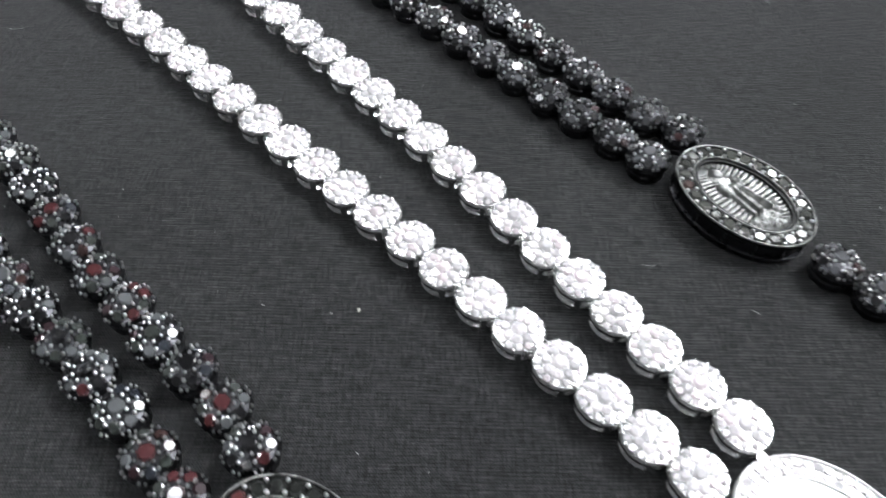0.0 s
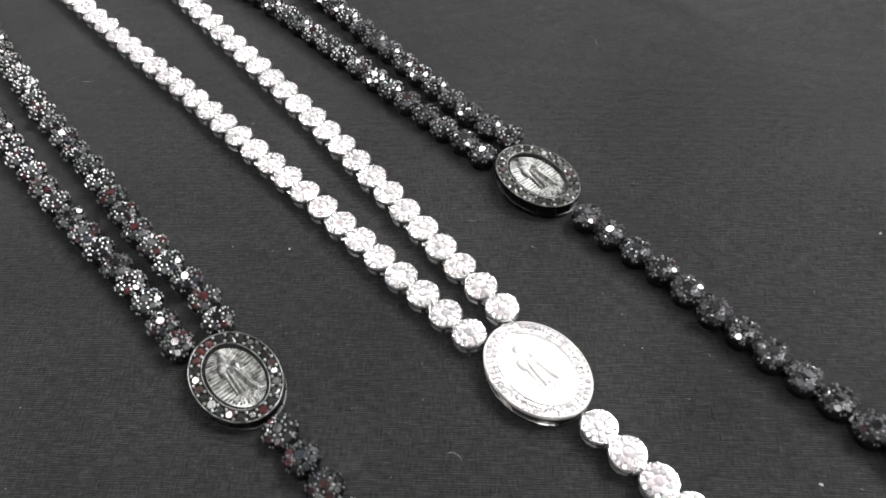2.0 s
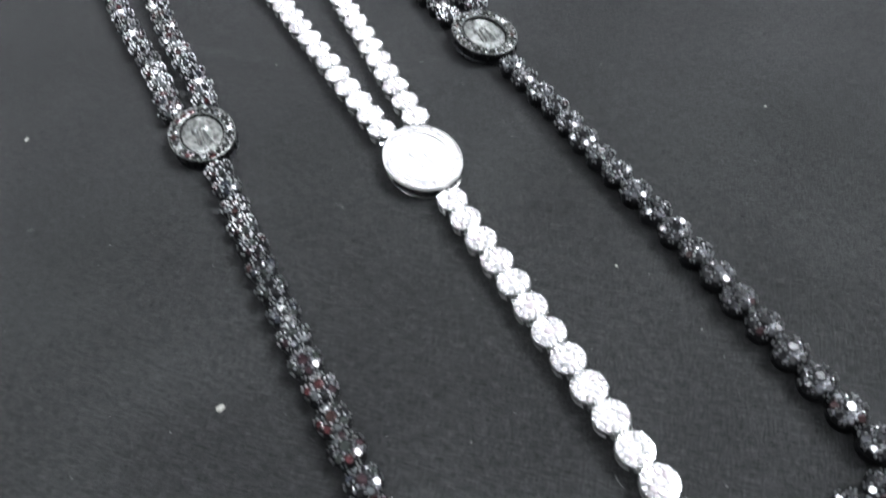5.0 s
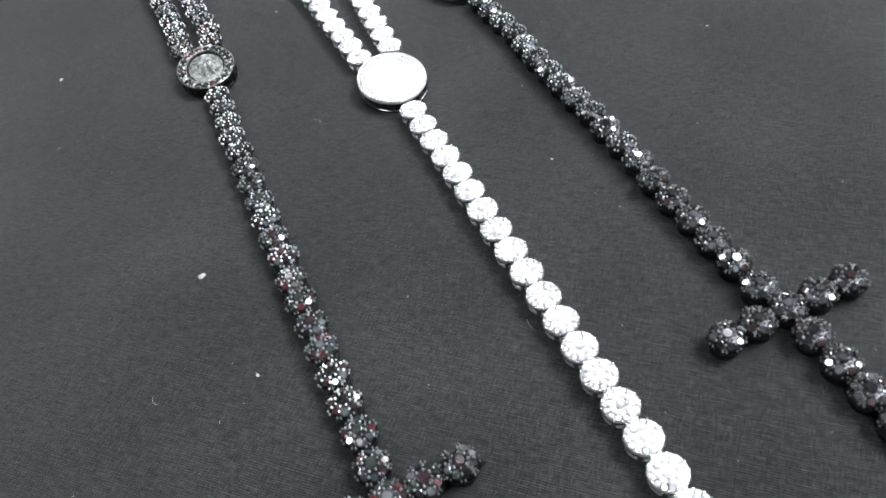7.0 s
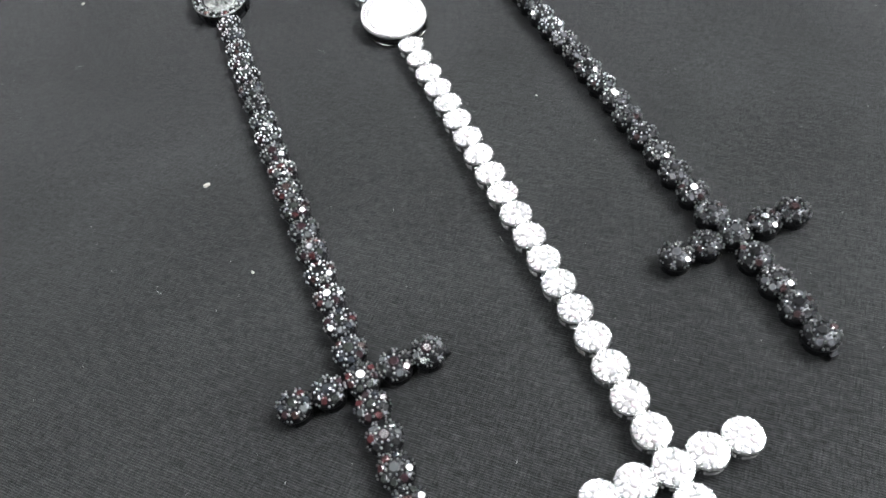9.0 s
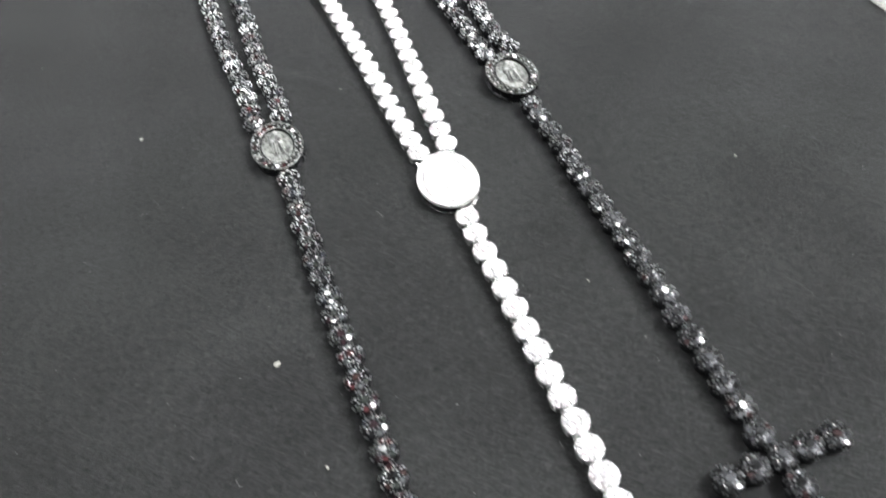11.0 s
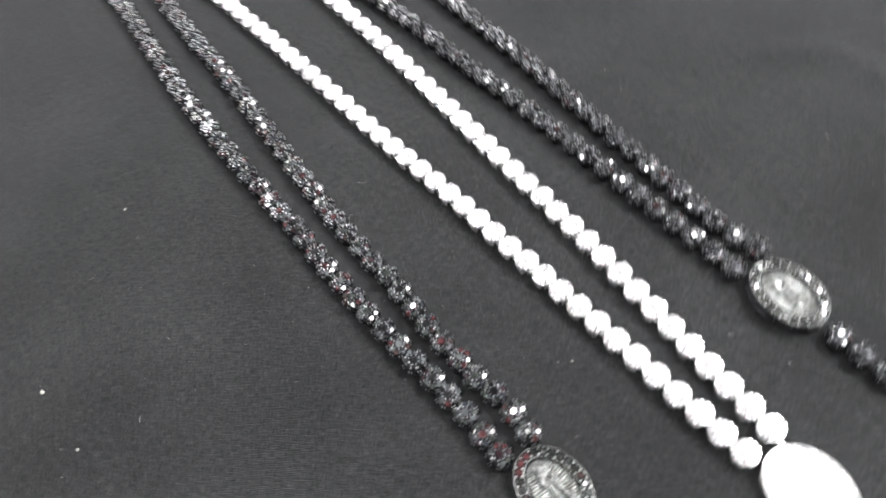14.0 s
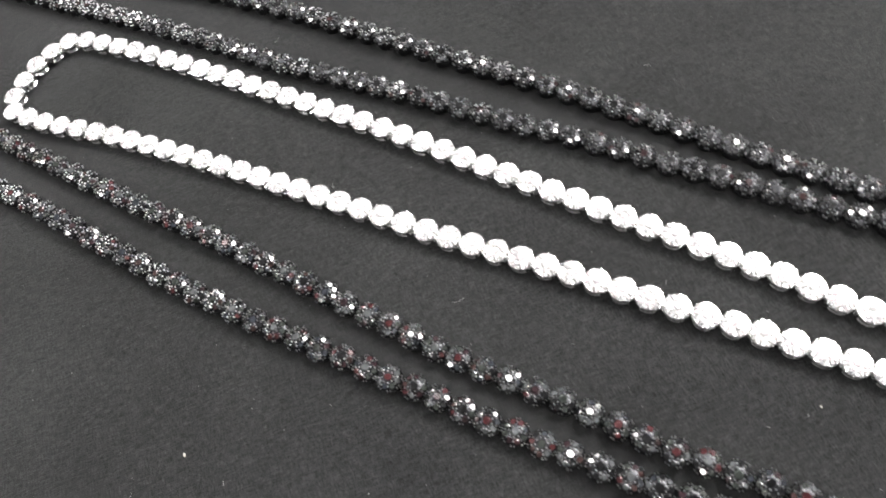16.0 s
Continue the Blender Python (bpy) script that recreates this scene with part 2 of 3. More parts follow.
def dark_bead(stone_mat):
    """A domed flower cluster: one stone in the middle, eight round it, prong tips between."""
    k = BeadKind()
    bm = bmesh.new()
    lathe(bm, [(0, 0), (0.0026, 0), (0.0029, 0.0003), (0.0029, 0.0010), (0.0027, 0.0012), (0.0027, 0.0016), (0.0033, 0.0019),
               (0.0034, 0.0023), (0.0030, 0.0029), (0.0021, 0.0034), (0.0011, 0.0036), (0, 0.00365)], 20)
    k.body = mesh_of(bm, "bead", GUNMETAL)
    bm = bmesh.new()
    box(bm, (0.0028, -0.0008, 0.0005), (0.0040, 0.0008, 0.0012))
    k.link = mesh_of(bm, "link", GUNMETAL)
    k.claw = None
    bm = bmesh.new()
    rng = random.Random(3)
    for i in range(8):
        a = 2 * math.pi * (i + 0.5) / 8
        bud(bm, rng.uniform(0.0002, 0.0003), (0.00146 * math.cos(a), 0.00146 * math.sin(a), 0.00382))
        for d in (-0.11, 0.11):
            bud(bm, 0.0002 + rng.uniform(0, 0.00009), (0.0033 * math.cos(a + d), 0.0033 * math.sin(a + d), 0.00285 + rng.uniform(-0.0001, 0.0001)), 1.3)
        bud(bm, 0.00025 + rng.uniform(0, 0.00006), (0.0024 * math.cos(a), 0.0024 * math.sin(a), 0.00355))
    k.prongs = mesh_of(bm, "prongs", PRONG)
    k.seats = [(Matrix.Translation((0, 0, 0.0037)), 0)] + [(petal_pose(0.00242, 0.00328, 2 * math.pi * i / 8, 0.42), 1) for i in range(8)]
    k.stones = [stone_mesh("middle_stone", 0.00112, stone_mat, table=0.76, crown=0.26), stone_mesh("petal_stone", 0.00081, stone_mat, table=0.72, crown=0.3)]
    k.radii = (0.00112, 0.00081)
    k.extra = None
    k.scale = 1.03
    finish_cluster(k, stone_mat, dict(table=0.72, crown=0.3))
    return k


def white_bead():
    """A flat-topped round cluster on an open gallery."""
    k = BeadKind()
    bm = bmesh.new()
    lathe(bm, [(0, 0), (0.0028, 0), (0.0032, 0.0002), (0.0032, 0.0008), (0.0029, 0.0010), (0.0023, 0.00105), (0.0023, 0.0019), (0.0031, 0.0020),
               (0.0034, 0.0021), (0.00345, 0.0026), (0.0032, 0.00285), (0.002, 0.0030), (0, 0.00308)], 48,
          wave=lambda a, i: 1 + (0.035 * abs(math.sin(7 * a)) if 8 <= i <= 10 else 0))
    k.body = mesh_of(bm, "bead", SILVER)
    bm = bmesh.new()
    box(bm, (0.0029, -0.0006, 0.0003), (0.0041, 0.0006, 0.0009))
    k.link = mesh_of(bm, "link", SILVER)
    bm = bmesh.new()
    box(bm, (0.0029, -0.00045, 0.0004), (0.00345, 0.00045, 0.0023))
    k.claw = mesh_of(bm, "claw", SILVER)
    bm = bmesh.new()
    for i in range(8):
        a = 2 * math.pi * (i + 0.5) / 8
        bud(bm, 0.00018, (0.00125 * math.cos(a), 0.00125 * math.sin(a), 0.00334))
    for i in range(14):
        a = 2 * math.pi * i / 14
        bud(bm, 0.00024, (0.00328 * math.cos(a), 0.00328 * math.sin(a), 0.0028))
    k.prongs = mesh_of(bm, "prongs", SILVER, True)
    k.seats = [(Matrix.Translation((0, 0, 0.00305)), 0)] + [(petal_pose(0.00182, 0.00302, 2 * math.pi * i / 8, 0.13), 1) for i in range(8)]
    k.stones = [stone_mesh("middle_stone", 0.00112, STONE_WHITE, table=0.5, crown=0.36), stone_mesh("petal_stone", 0.00078, STONE_WHITE, table=0.5, crown=0.36)]
    k.radii = (0.00112, 0.00078)
    bm = bmesh.new()
    for i in range(14):
        stone(bm, 0.0006, petal_pose(0.0028, 0.00284, 2 * math.pi * (i + 0.5) / 14, 0.38), 6)
    k.extra = mesh_of(bm, "edge_stones", STONE_WHITE)
    k.scale = 1.025
    finish_cluster(k, STONE_WHITE, {})
    return k


def finish_cluster(k, mat, kw):
    """Joined stones for the beads that lie far off, in a few variants that differ in the stones' tilt."""
    spread = 0.17 if k.extra is None else 0.1
    k.clusters = []
    for _ in range(9):
        bm = bmesh.new()
        for m, i in k.seats:
            j = Matrix.Rotation(random.gauss(0, spread), 4, "X") @ Matrix.Rotation(random.gauss(0, spread), 4, "Y")
            stone(bm, k.radii[i] * random.uniform(0.94, 1.04), m @ j, **kw)
        k.clusters.append(mesh_of(bm, "stone_cluster", mat))


NEAR = Vector((0.06, 0.07))


def bead(kind, parent, x, y, yaw, name="bead", tilt=0.0):
    tilt = tilt or (4.5 if kind.extra is None else 1.6)
    spin = random.uniform(0, 360)
    m = pose(x, y, CLOTH_Z - 0.0001, random.uniform(-tilt, tilt), random.uniform(-tilt, tilt), math.degrees(yaw) + random.uniform(-6, 6)) @ Matrix.Diagonal((kind.scale, kind.scale, kind.scale * 1.18, 1))
    b = put(name, kind.body, parent, m)
    turn = pose(0, 0, 0, 0, 0, spin)
    put("link", kind.link, b)
    if kind.claw:
        for i in range(4):
            put("claw", kind.claw, b, pose(0, 0, 0, 0, 0, 45 + 90 * i))
    put("prongs", kind.prongs, b, turn, kind="stuff")
    if kind.extra:
        put("edge_stones", kind.extra, b, turn, kind="stuff")
    if (Vector((x, y)) - NEAR).length < 0.105:
        for seat, i in kind.seats:
            spread = 9.0 if kind.extra is None else 5.0
            j = pose(0, 0, 0, random.gauss(0, spread), random.gauss(0, spread), random.uniform(0, 45))
            put("petal_stone" if i else "middle_stone", kind.stones[i], b, turn @ seat @ j)
    else:
        put("stone_cluster", random.choice(kind.clusters), b, turn, kind="stuff")
    return b


# ---- chains ----
def spline(points, per=40):
    p = [Vector(q) for q in points]
    p = [2 * p[0] - p[1]] + p + [2 * p[-1] - p[-2]]
    out = []
    for i in range(1, len(p) - 2):
        for k in range(per):
            t = k / per
            a, b, c, d = p[i - 1:i + 3]
            out.append(0.5 * (2 * b + (c - a) * t + (2 * a - 5 * b + 4 * c - d) * t * t + (3 * b - a - 3 * c + d) * t ** 3))
    return out + [p[-2]]


def evenly(points, pitch):
    """Places and headings at even steps along a smooth line, from its first point to its last."""
    line = spline(points)
    run = [0.0]
    for a, b in zip(line, line[1:]):
        run.append(run[-1] + (b - a).length)
    n = max(1, round(run[-1] / pitch))
    xs = np.interp(np.linspace(0, run[-1], n + 1), run, [v.x for v in line])
    ys = np.interp(np.linspace(0, run[-1], n + 1), run, [v.y for v in line])
    heads = np.arctan2(np.gradient(ys), np.gradient(xs))
    return list(zip(xs, ys, heads))


def medal(parent, x, y, yaw, length, width, metal, plate_metal, stone_mat, stones, relief_metal=None, thick=0.0038, plain=False, lean=0.0):
    """An oval medal: open gallery, two rims, a ring of stones, a rayed plate and a plain raised figure."""
    a, b = length / 2, width / 2
    bm = bmesh.new()
    # lower band, recessed wall and a few posts between the bands
    oval_band(bm, a, b, [(-0.001, 0.0), (-0.0004, 0.0), (-0.0002, 0.0002), (-0.0002, 0.0007), (-0.0004, 0.0008), (-0.001, 0.0008)], 64)
    oval_band(bm, a, b, [(-0.0014, 0.0004), (-0.0007, 0.0004), (-0.0007, thick - 0.0006), (-0.0014, thick - 0.0006)], 64)
    for i in range(14):
        t = 2 * math.pi * i / 14
        n0 = len(bm.verts)
        box(bm, (-0.0003, -0.0003, 0.0005), (0.0003, 0.0003, thick - 0.0008))
        bm.verts.ensure_lookup_table()
        bmesh.ops.translate(bm, vec=((a - 0.00065) * math.cos(t), (b - 0.00065) * math.sin(t), 0), verts=bm.verts[n0:])
    body = part("medal", bm, metal, parent, m=pose(x, y, CLOTH_Z + width / 2 * math.sin(math.radians(abs(lean))), 0, 0, math.degrees(yaw)) @ pose(0, 0, 0, lean, random.uniform(-1, 1), 0))
    bm = bmesh.new()
    oval_band(bm, a, b, [(-0.0036, thick - 0.0010), (-0.0004, thick - 0.0010), (-0.0001, thick - 0.0007), (-0.0001, thick - 0.0003), (-0.0036, thick - 0.0003)], 64)
    part("setting", bm, DULL_METAL if not plain else SILVER_SATIN, body)
    tube = [(0.00012 * math.cos(2 * math.pi * i / 8), 0.00022 * math.sin(2 * math.pi * i / 8)) for i in range(8)]
    bm = bmesh.new()
    oval_band(bm, a - 0.0003, b - 0.0003, [(o, thick - 0.0001 + z) for o, z in tube], 72)
    part("outer_rim", bm, plate_metal, body, smooth=True)
    ia, ib = a - 0.0029, b - 0.0029
    bm = bmesh.new()
    oval_band(bm, ia, ib, [(o * 0.9, thick - 0.0001 + z) for o, z in tube], 64)
    part("inner_rim", bm, plate_metal, body, smooth=True)
    # stones in the channel and the small tips between them; the silver medal has two finer rows
    rows = [(0.0023, 44, 0.00062), (0.0011, 50, 0.00062)] if plain else [(0.0016, stones, 0.00102)]
    tips = bmesh.new()
    for inset, count, size in rows:
        ma, mb = a - inset, b - inset
        fine = [(ma * math.cos(2 * math.pi * i / 720), mb * math.sin(2 * math.pi * i / 720)) for i in range(721)]
        run = np.concatenate([[0], np.cumsum([math.dist(p, q) for p, q in zip(fine, fine[1:])])])
        one = stone_mesh("rim_stone", size, stone_mat, table=0.66, crown=0.34)
        for i in range(count):
            for half in (0, 1):
                s = run[-1] * (i + 0.5 * half) / count
                px, py = np.interp(s, run, [f[0] for f in fine]), np.interp(s, run, [f[1] for f in fine])
                if half:
                    out = Vector((px / ma ** 2, py / mb ** 2)).normalized()
                    for side in (-0.72 * size, 0.72 * size):
                        bud(tips, 0.33 * size, (px + out.x * side, py + out.y * side, thick - 0.00008))
                else:
                    lean_x, lean_y = random.gauss(0, 8), random.gauss(0, 8)
                    put("rim_stone", one, body, pose(px, py, thick - 0.00028, lean_x, lean_y, random.uniform(0, 45)))
    part("prong_tips", tips, PRONG if not plain else SILVER, body, smooth=True, kind="stuff")
    # rayed plate: grooves run out from the long axis to the rim
    bm = bmesh.new()
    rays, steps = 60, 8
    n = rays * 4
    base = thick - (0.0008 if not plain else 0.0005)
    groove = 0.0006 if not plain else 0.00005
    prev = None
    for i in range(steps + 1):
        f = i / steps
        ring = []
        for k in range(n):
            t = 2 * math.pi * k / n
            ex, ey = ia * math.cos(t), ib * math.sin(t)
            x0, y0 = ex * 0.8, ey * 0.02
            dip = groove * (0.0, -0.12, -1.0, -0.12)[k % 4] * min(1.0, 3 * f)
            ring.append(bm.verts.new((x0 + (ex - x0) * f, y0 + (ey - y0) * f, base + 0.00025 * f * f + dip)))
        if prev:
            for k in range(n):
                j = (k + 1) % n
                bm.faces.new((prev[k], prev[j], ring[j], ring[k]))
        prev = ring
    part("rayed_plate", bm, plate_metal, body)
    relief(body, ia * 1.0, ib * 1.05, base - 0.0001, relief_metal or plate_metal, 0.0014 if not plain else 0.0011)
    return body


def relief(body, a, b, base, metal, rise):
    """A plain draped shape raised from the plate, over a small cluster of leaves."""
    def lump(u, v, cu, cv, ru, rv, h):
        d = 1 - ((u - cu) / ru) ** 2 - ((v - cv) / rv) ** 2
        return h * math.sqrt(d) if d > 0 else 0.0

    def height(u, v):
        # veil, head, shoulders and folded arms
        h = max(lump(u, v, -0.62, 0.02, 0.15, 0.17, 1.0), lump(u, v, -0.5, 0.0, 0.24, 0.25, 0.6), lump(u, v, -0.27, 0.24, 0.17, 0.16, 0.95),
                lump(u, v, -0.27, -0.22, 0.19, 0.17, 0.9), lump(u, v, -0.2, 0.0, 0.13, 0.16, 1.2), lump(u, v, -0.02, 0.27, 0.1, 0.09, 0.55))
        # two panels of the robe that part below the arms
        for c0, c1, w0, w1, end, top in ((0.1, 0.28, 0.15, 0.13, 0.5, 0.95), (-0.1, -0.16, 0.17, 0.2, 0.46, 1.05)):
            if -0.24 < u < end:
                f = (u + 0.24) / (end + 0.24)
                c, w = c0 + (c1 - c0) * f, w0 + (w1 - w0) * f
                e = abs(v - c) / w
                if e < 1:
                    h = max(h, top * (1 - e ** 4) * (0.74 + 0.26 * math.cos(40 * (v - c) + 2 * u)) * min(1, (end - u) * 14))
        for cu, cv, r in ((0.6, -0.3, 0.12), (0.68, -0.08, 0.13), (0.63, 0.14, 0.12), (0.55, 0.36, 0.11), (0.52, -0.48, 0.08), (0.78, 0.1, 0.09), (0.44, 0.47, 0.08)):
            g = lump(u, v, cu, cv, r, r * 1.2, 0.62)
            if g:
                h = max(h, g * (0.72 + 0.28 * math.sin(5 * math.atan2(v - cv, u - cu))))
        return h + 0.1 * noise.noise(Vector((u * 13, v * 11, 1.0))) if h > 0.05 else h

    nu, nv = 96, 84
    bm = bmesh.new()
    grid = {}
    for i in range(nu + 1):
        for j in range(nv + 1):
            u, v = -0.95 + 1.9 * i / nu, -0.8 + 1.6 * j / nv
            h = height(u, v)
            grid[i, j] = (bm.verts.new((u * a, v * b, base - 0.0002 + rise * h)), h)
    for i in range(nu):
        for j in range(nv):
            q = [grid[i, j], grid[i + 1, j], grid[i + 1, j + 1], grid[i, j + 1]]
            if max(h for _, h in q) > 0:
                bm.faces.new([v for v, _ in q])
    for v in [v for v in bm.verts if not v.link_faces]:
        bm.verts.remove(v)
    part("relief_figure", bm, metal, body, smooth=True)


def cross(kind, parent, centre, down, pitch=0.0067):
    """Nine cluster beads set as a cross: middle, two on each arm, four below."""
    d = Vector(down).normalized()
    s = Vector((-d.y, d.x))
    c = Vector(centre)
    yaw = math.atan2(d.y, d.x)
    bead(kind, parent, c.x, c.y, yaw, "cross_bead", 2)
    for w, n in ((s, 2), (-s, 2), (d, 4)):
        for i in range(1, n + 1):
            p = c + w * pitch * i
            bead(kind, parent, p.x, p.y, yaw if w is d else yaw + math.pi / 2, "cross_bead", 2)


def rosary(name, kind, label, loop, stem, centre, medal_at, medal_size, metals, stone_mat, stones, relief_metal=None, plain=False, lean=0.0):
    root = tagged(new(name), label=label, category="rosary", group="rosaries on the cloth")
    for x, y, h in evenly(loop, 0.00698):
        bead(kind, root, x, y, h)
    for x, y, h in evenly(stem, 0.007):
        bead(kind, root, x, y, h)
    d = Vector(stem[-1]) - Vector(stem[-2])
    cross(kind, root, centre, d)
    axis = Vector(stem[0]) - (Vector(loop[0]) + Vector(loop[-1])) / 2
    medal(root, *medal_at, math.atan2(axis.y, axis.x), *medal_size, *metals, stone_mat, stones, relief_metal, plain=plain, lean=lean)
    return root


# ---- the setting ----
def slab(name, lo, hi, mat, label):
    bm = bmesh.new()
    box(bm, lo, hi)
    return tagged(part(name, bm, mat, None), label=label, category=name.split("_")[0], kind="structure")


X0, X1, Y0, Y1 = -2.2, 2.2, -2.0, 2.6
slab("floor", (X0, Y0, FLOOR_Z - 0.1), (X1, Y1, FLOOR_Z), FLOOR_TILE, "plain grey floor of the room")
slab("ceiling", (X0, Y0, CEILING_Z), (X1, Y1, CEILING_Z + 0.1), CEILING_PAINT, "plain unseen ceiling, kept dark to deepen the shade")
slab("wall_west", (X0 - 0.1, Y0, FLOOR_Z), (X0, Y1, CEILING_Z), PLASTER, "plain unseen wall, kept dark to deepen the shade")
slab("wall_east", (X1, Y0, FLOOR_Z), (X1 + 0.1, Y1, CEILING_Z), PLASTER, "plain unseen wall, kept dark to deepen the shade")
slab("wall_south", (X0 - 0.1, Y0 - 0.1, FLOOR_Z), (X1 + 0.1, Y0, CEILING_Z), PLASTER, "plain unseen wall, kept dark to deepen the shade")
slab("wall_north", (X0 - 0.1, Y1, FLOOR_Z), (X1 + 0.1, Y1 + 0.1, CEILING_Z), PLASTER, "plain unseen wall, kept dark to deepen the shade")


def unseen_ceiling_light(x, y, h):
    root = tagged(new("unseen_ceiling_light"), label="unseen square white ceiling panel light, switched on" if h > 0.2 else "small unseen square ceiling light added for glints, switched on", category="lamp", group="ceiling lights")
    root.location = (x, y, CEILING_Z)
    bm = bmesh.new()
    o = h + 0.02
    for lo, hi in (((-o, -o), (o, -h)), ((-o, h), (o, o)), ((-o, -h), (-h, h)), ((h, -h), (o, h))):
        box(bm, (*lo, -0.03), (*hi, -0.001))
    part("frame", bm, METAL_WHITE, root)
    bm = bmesh.new()
    box(bm, (-h + 0.002, -h + 0.002, -0.02), (h - 0.002, h - 0.002, -0.012))
    part("diffuser", bm, GLOW, root, "glowing white diffuser")


for px, py, half in PANELS:
    unseen_ceiling_light(px, py, half)


def table():
    root = tagged(new("table"), label="brown wooden table under the black cloth", category="table")
    root.location = (0.0, 0.15, FLOOR_Z)
    top = -0.0023 - FLOOR_Z
    bm = bmesh.new()
    box(bm, (-0.75, -0.6, top - 0.03), (0.75, 0.6, top))
    bmesh.ops.bevel(bm, geom=bm.edges[:], offset=0.004, segments=2, affect="EDGES")
    part("tabletop", bm, WOOD, root)
    for sx in (-1, 1):
        for sy in (-1, 1):
            bm = bmesh.new()
            box(bm, (sx * 0.68 - 0.03, sy * 0.53 - 0.03, 0), (sx * 0.68 + 0.03, sy * 0.53 + 0.03, top - 0.03))
            part("leg", bm, WOOD, root)


table()


def cloth_height(x, y):
    """Slight waves, flat where the rosaries lie, with soft folds beside them."""
    n = CLOTH_Z + noise.noise(Vector((x * 9, y * 9, 0.3))) * 0.0002 + noise.noise(Vector((x * 26, y * 26, 4.0))) * 0.00008
    d = (x - 0.16) * 0.5 + (y - 0.25) * 0.866
    s = (x - 0.16) * 0.866 - (y - 0.25) * 0.5
    n += 0.0022 * math.exp(-(d / 0.016) ** 2) * math.exp(-((s - 0.02) / 0.07) ** 2)
    d2 = (x - 0.20) * 0.2 + (y - 0.19) * 0.98
    n += 0.0012 * math.exp(-(d2 / 0.012) ** 2) * math.exp(-((x - 0.24) / 0.06) ** 2)
    # a soft wrinkle beside the black rosary
    if 0.03 < x < 0.15 and 0.15 < y < 0.24:
        c = 0.2 + 0.0055 * math.sin((x - 0.055) * 50) if x < 0.086 else 0.2055 - 0.62 * (x - 0.086)
        n += 0.0008 * math.exp(-((y - c) / 0.006) ** 2) * math.exp(-((x - 0.09) / 0.03) ** 4)
    # a thin crease between two of the chains
    for cx, cy, ang, ln, h in ((0.004, 0.081, 0.12, 0.02, 0.00036), (0.045, 0.004, -0.9, 0.02, 0.00012)):
        u = (x - cx) * math.cos(ang) + (y - cy) * math.sin(ang)
        v = -(x - cx) * math.sin(ang) + (y - cy) * math.cos(ang) + 3.5 * u * u
        n += h * math.exp(-(v / 0.0014) ** 2) * math.exp(-(u / ln) ** 4)
    return n


def cloth():
    """One sheet with a fine grid in the middle, a hem and a thickness."""
    xs = np.concatenate([np.linspace(-0.72, -0.26, 24)[:-1], np.linspace(-0.26, 0.32, 290), np.linspace(0.32, 0.72, 20)[1:]])
    ys = np.concatenate([np.linspace(-0.42, -0.14, 14)[:-1], np.linspace(-0.14, 0.42, 280), np.linspace(0.42, 0.72, 14)[1:]])
    nx, ny = len(xs), len(ys)
    verts = [(x, y, cloth_height(x, y)) for x in xs for y in ys] + [(x, y, -0.0022) for x in xs for y in ys]
    o = nx * ny
    faces = []
    for i in range(nx - 1):
        for j in range(ny - 1):
            q = (i * ny + j, (i + 1) * ny + j, (i + 1) * ny + j + 1, i * ny + j + 1)
            faces.append(q)
    for i in range(nx - 1):
        faces.append((i * ny, o + i * ny, o + (i + 1) * ny, (i + 1) * ny))
        faces.append((i * ny + ny - 1, (i + 1) * ny + ny - 1, o + (i + 1) * ny + ny - 1, o + i * ny + ny - 1))
    for j in range(ny - 1):
        faces.append((j, j + 1, o + j + 1, o + j))
        b0 = (nx - 1) * ny
        faces.append((b0 + j, o + b0 + j, o + b0 + j + 1, b0 + j + 1))
    me = bpy.data.meshes.new("cloth")
    me.from_pydata(verts, [], faces)
    me.materials.append(CLOTH)
    me.shade_smooth()
    return tagged(put("cloth", me), label="black woven cotton cloth spread flat with faint creases", category="cloth")


cloth()

# ---- the three rosaries ----
WHITE = white_bead()
RED = dark_bead(STONE_RED)
BLACK = dark_bead(STONE_BLACK)

rosary("rosary", WHITE, "silver rosary of white stone clusters, with oval medal and cross",
       [(0.0664, 0.0657), (0.0437, 0.0818), (0.0209, 0.0983), (-0.0019, 0.1142), (-0.0243, 0.1302), (-0.0533, 0.1498), (-0.0812, 0.1699), (-0.1137, 0.1928), (-0.1500, 0.2167), (-0.1697, 0.2275), (-0.1820, 0.2357), (-0.1864, 0.2408), (-0.1837, 0.2485), (-0.1768, 0.2576), (-0.1665, 0.2630), (-0.1581, 0.2607), (-0.1298, 0.2419), (-0.0933, 0.2139), (-0.0610, 0.1882), (-0.0224, 0.1553), (0.0093, 0.1288), (0.0302, 0.1107), (0.0512, 0.0916), (0.0720, 0.0732)],
       [(0.0936, 0.0498), (0.1158, 0.0327), (0.1381, 0.0152), (0.1605, -0.0021), (0.1825, -0.0191), (0.1933, -0.0274)],
       (0.1988, -0.0319), (0.0810, 0.0598), (0.0240, 0.0187), (SIDE_SILVER, SILVER_SATIN), STONE_WHITE, 34, plain=True)

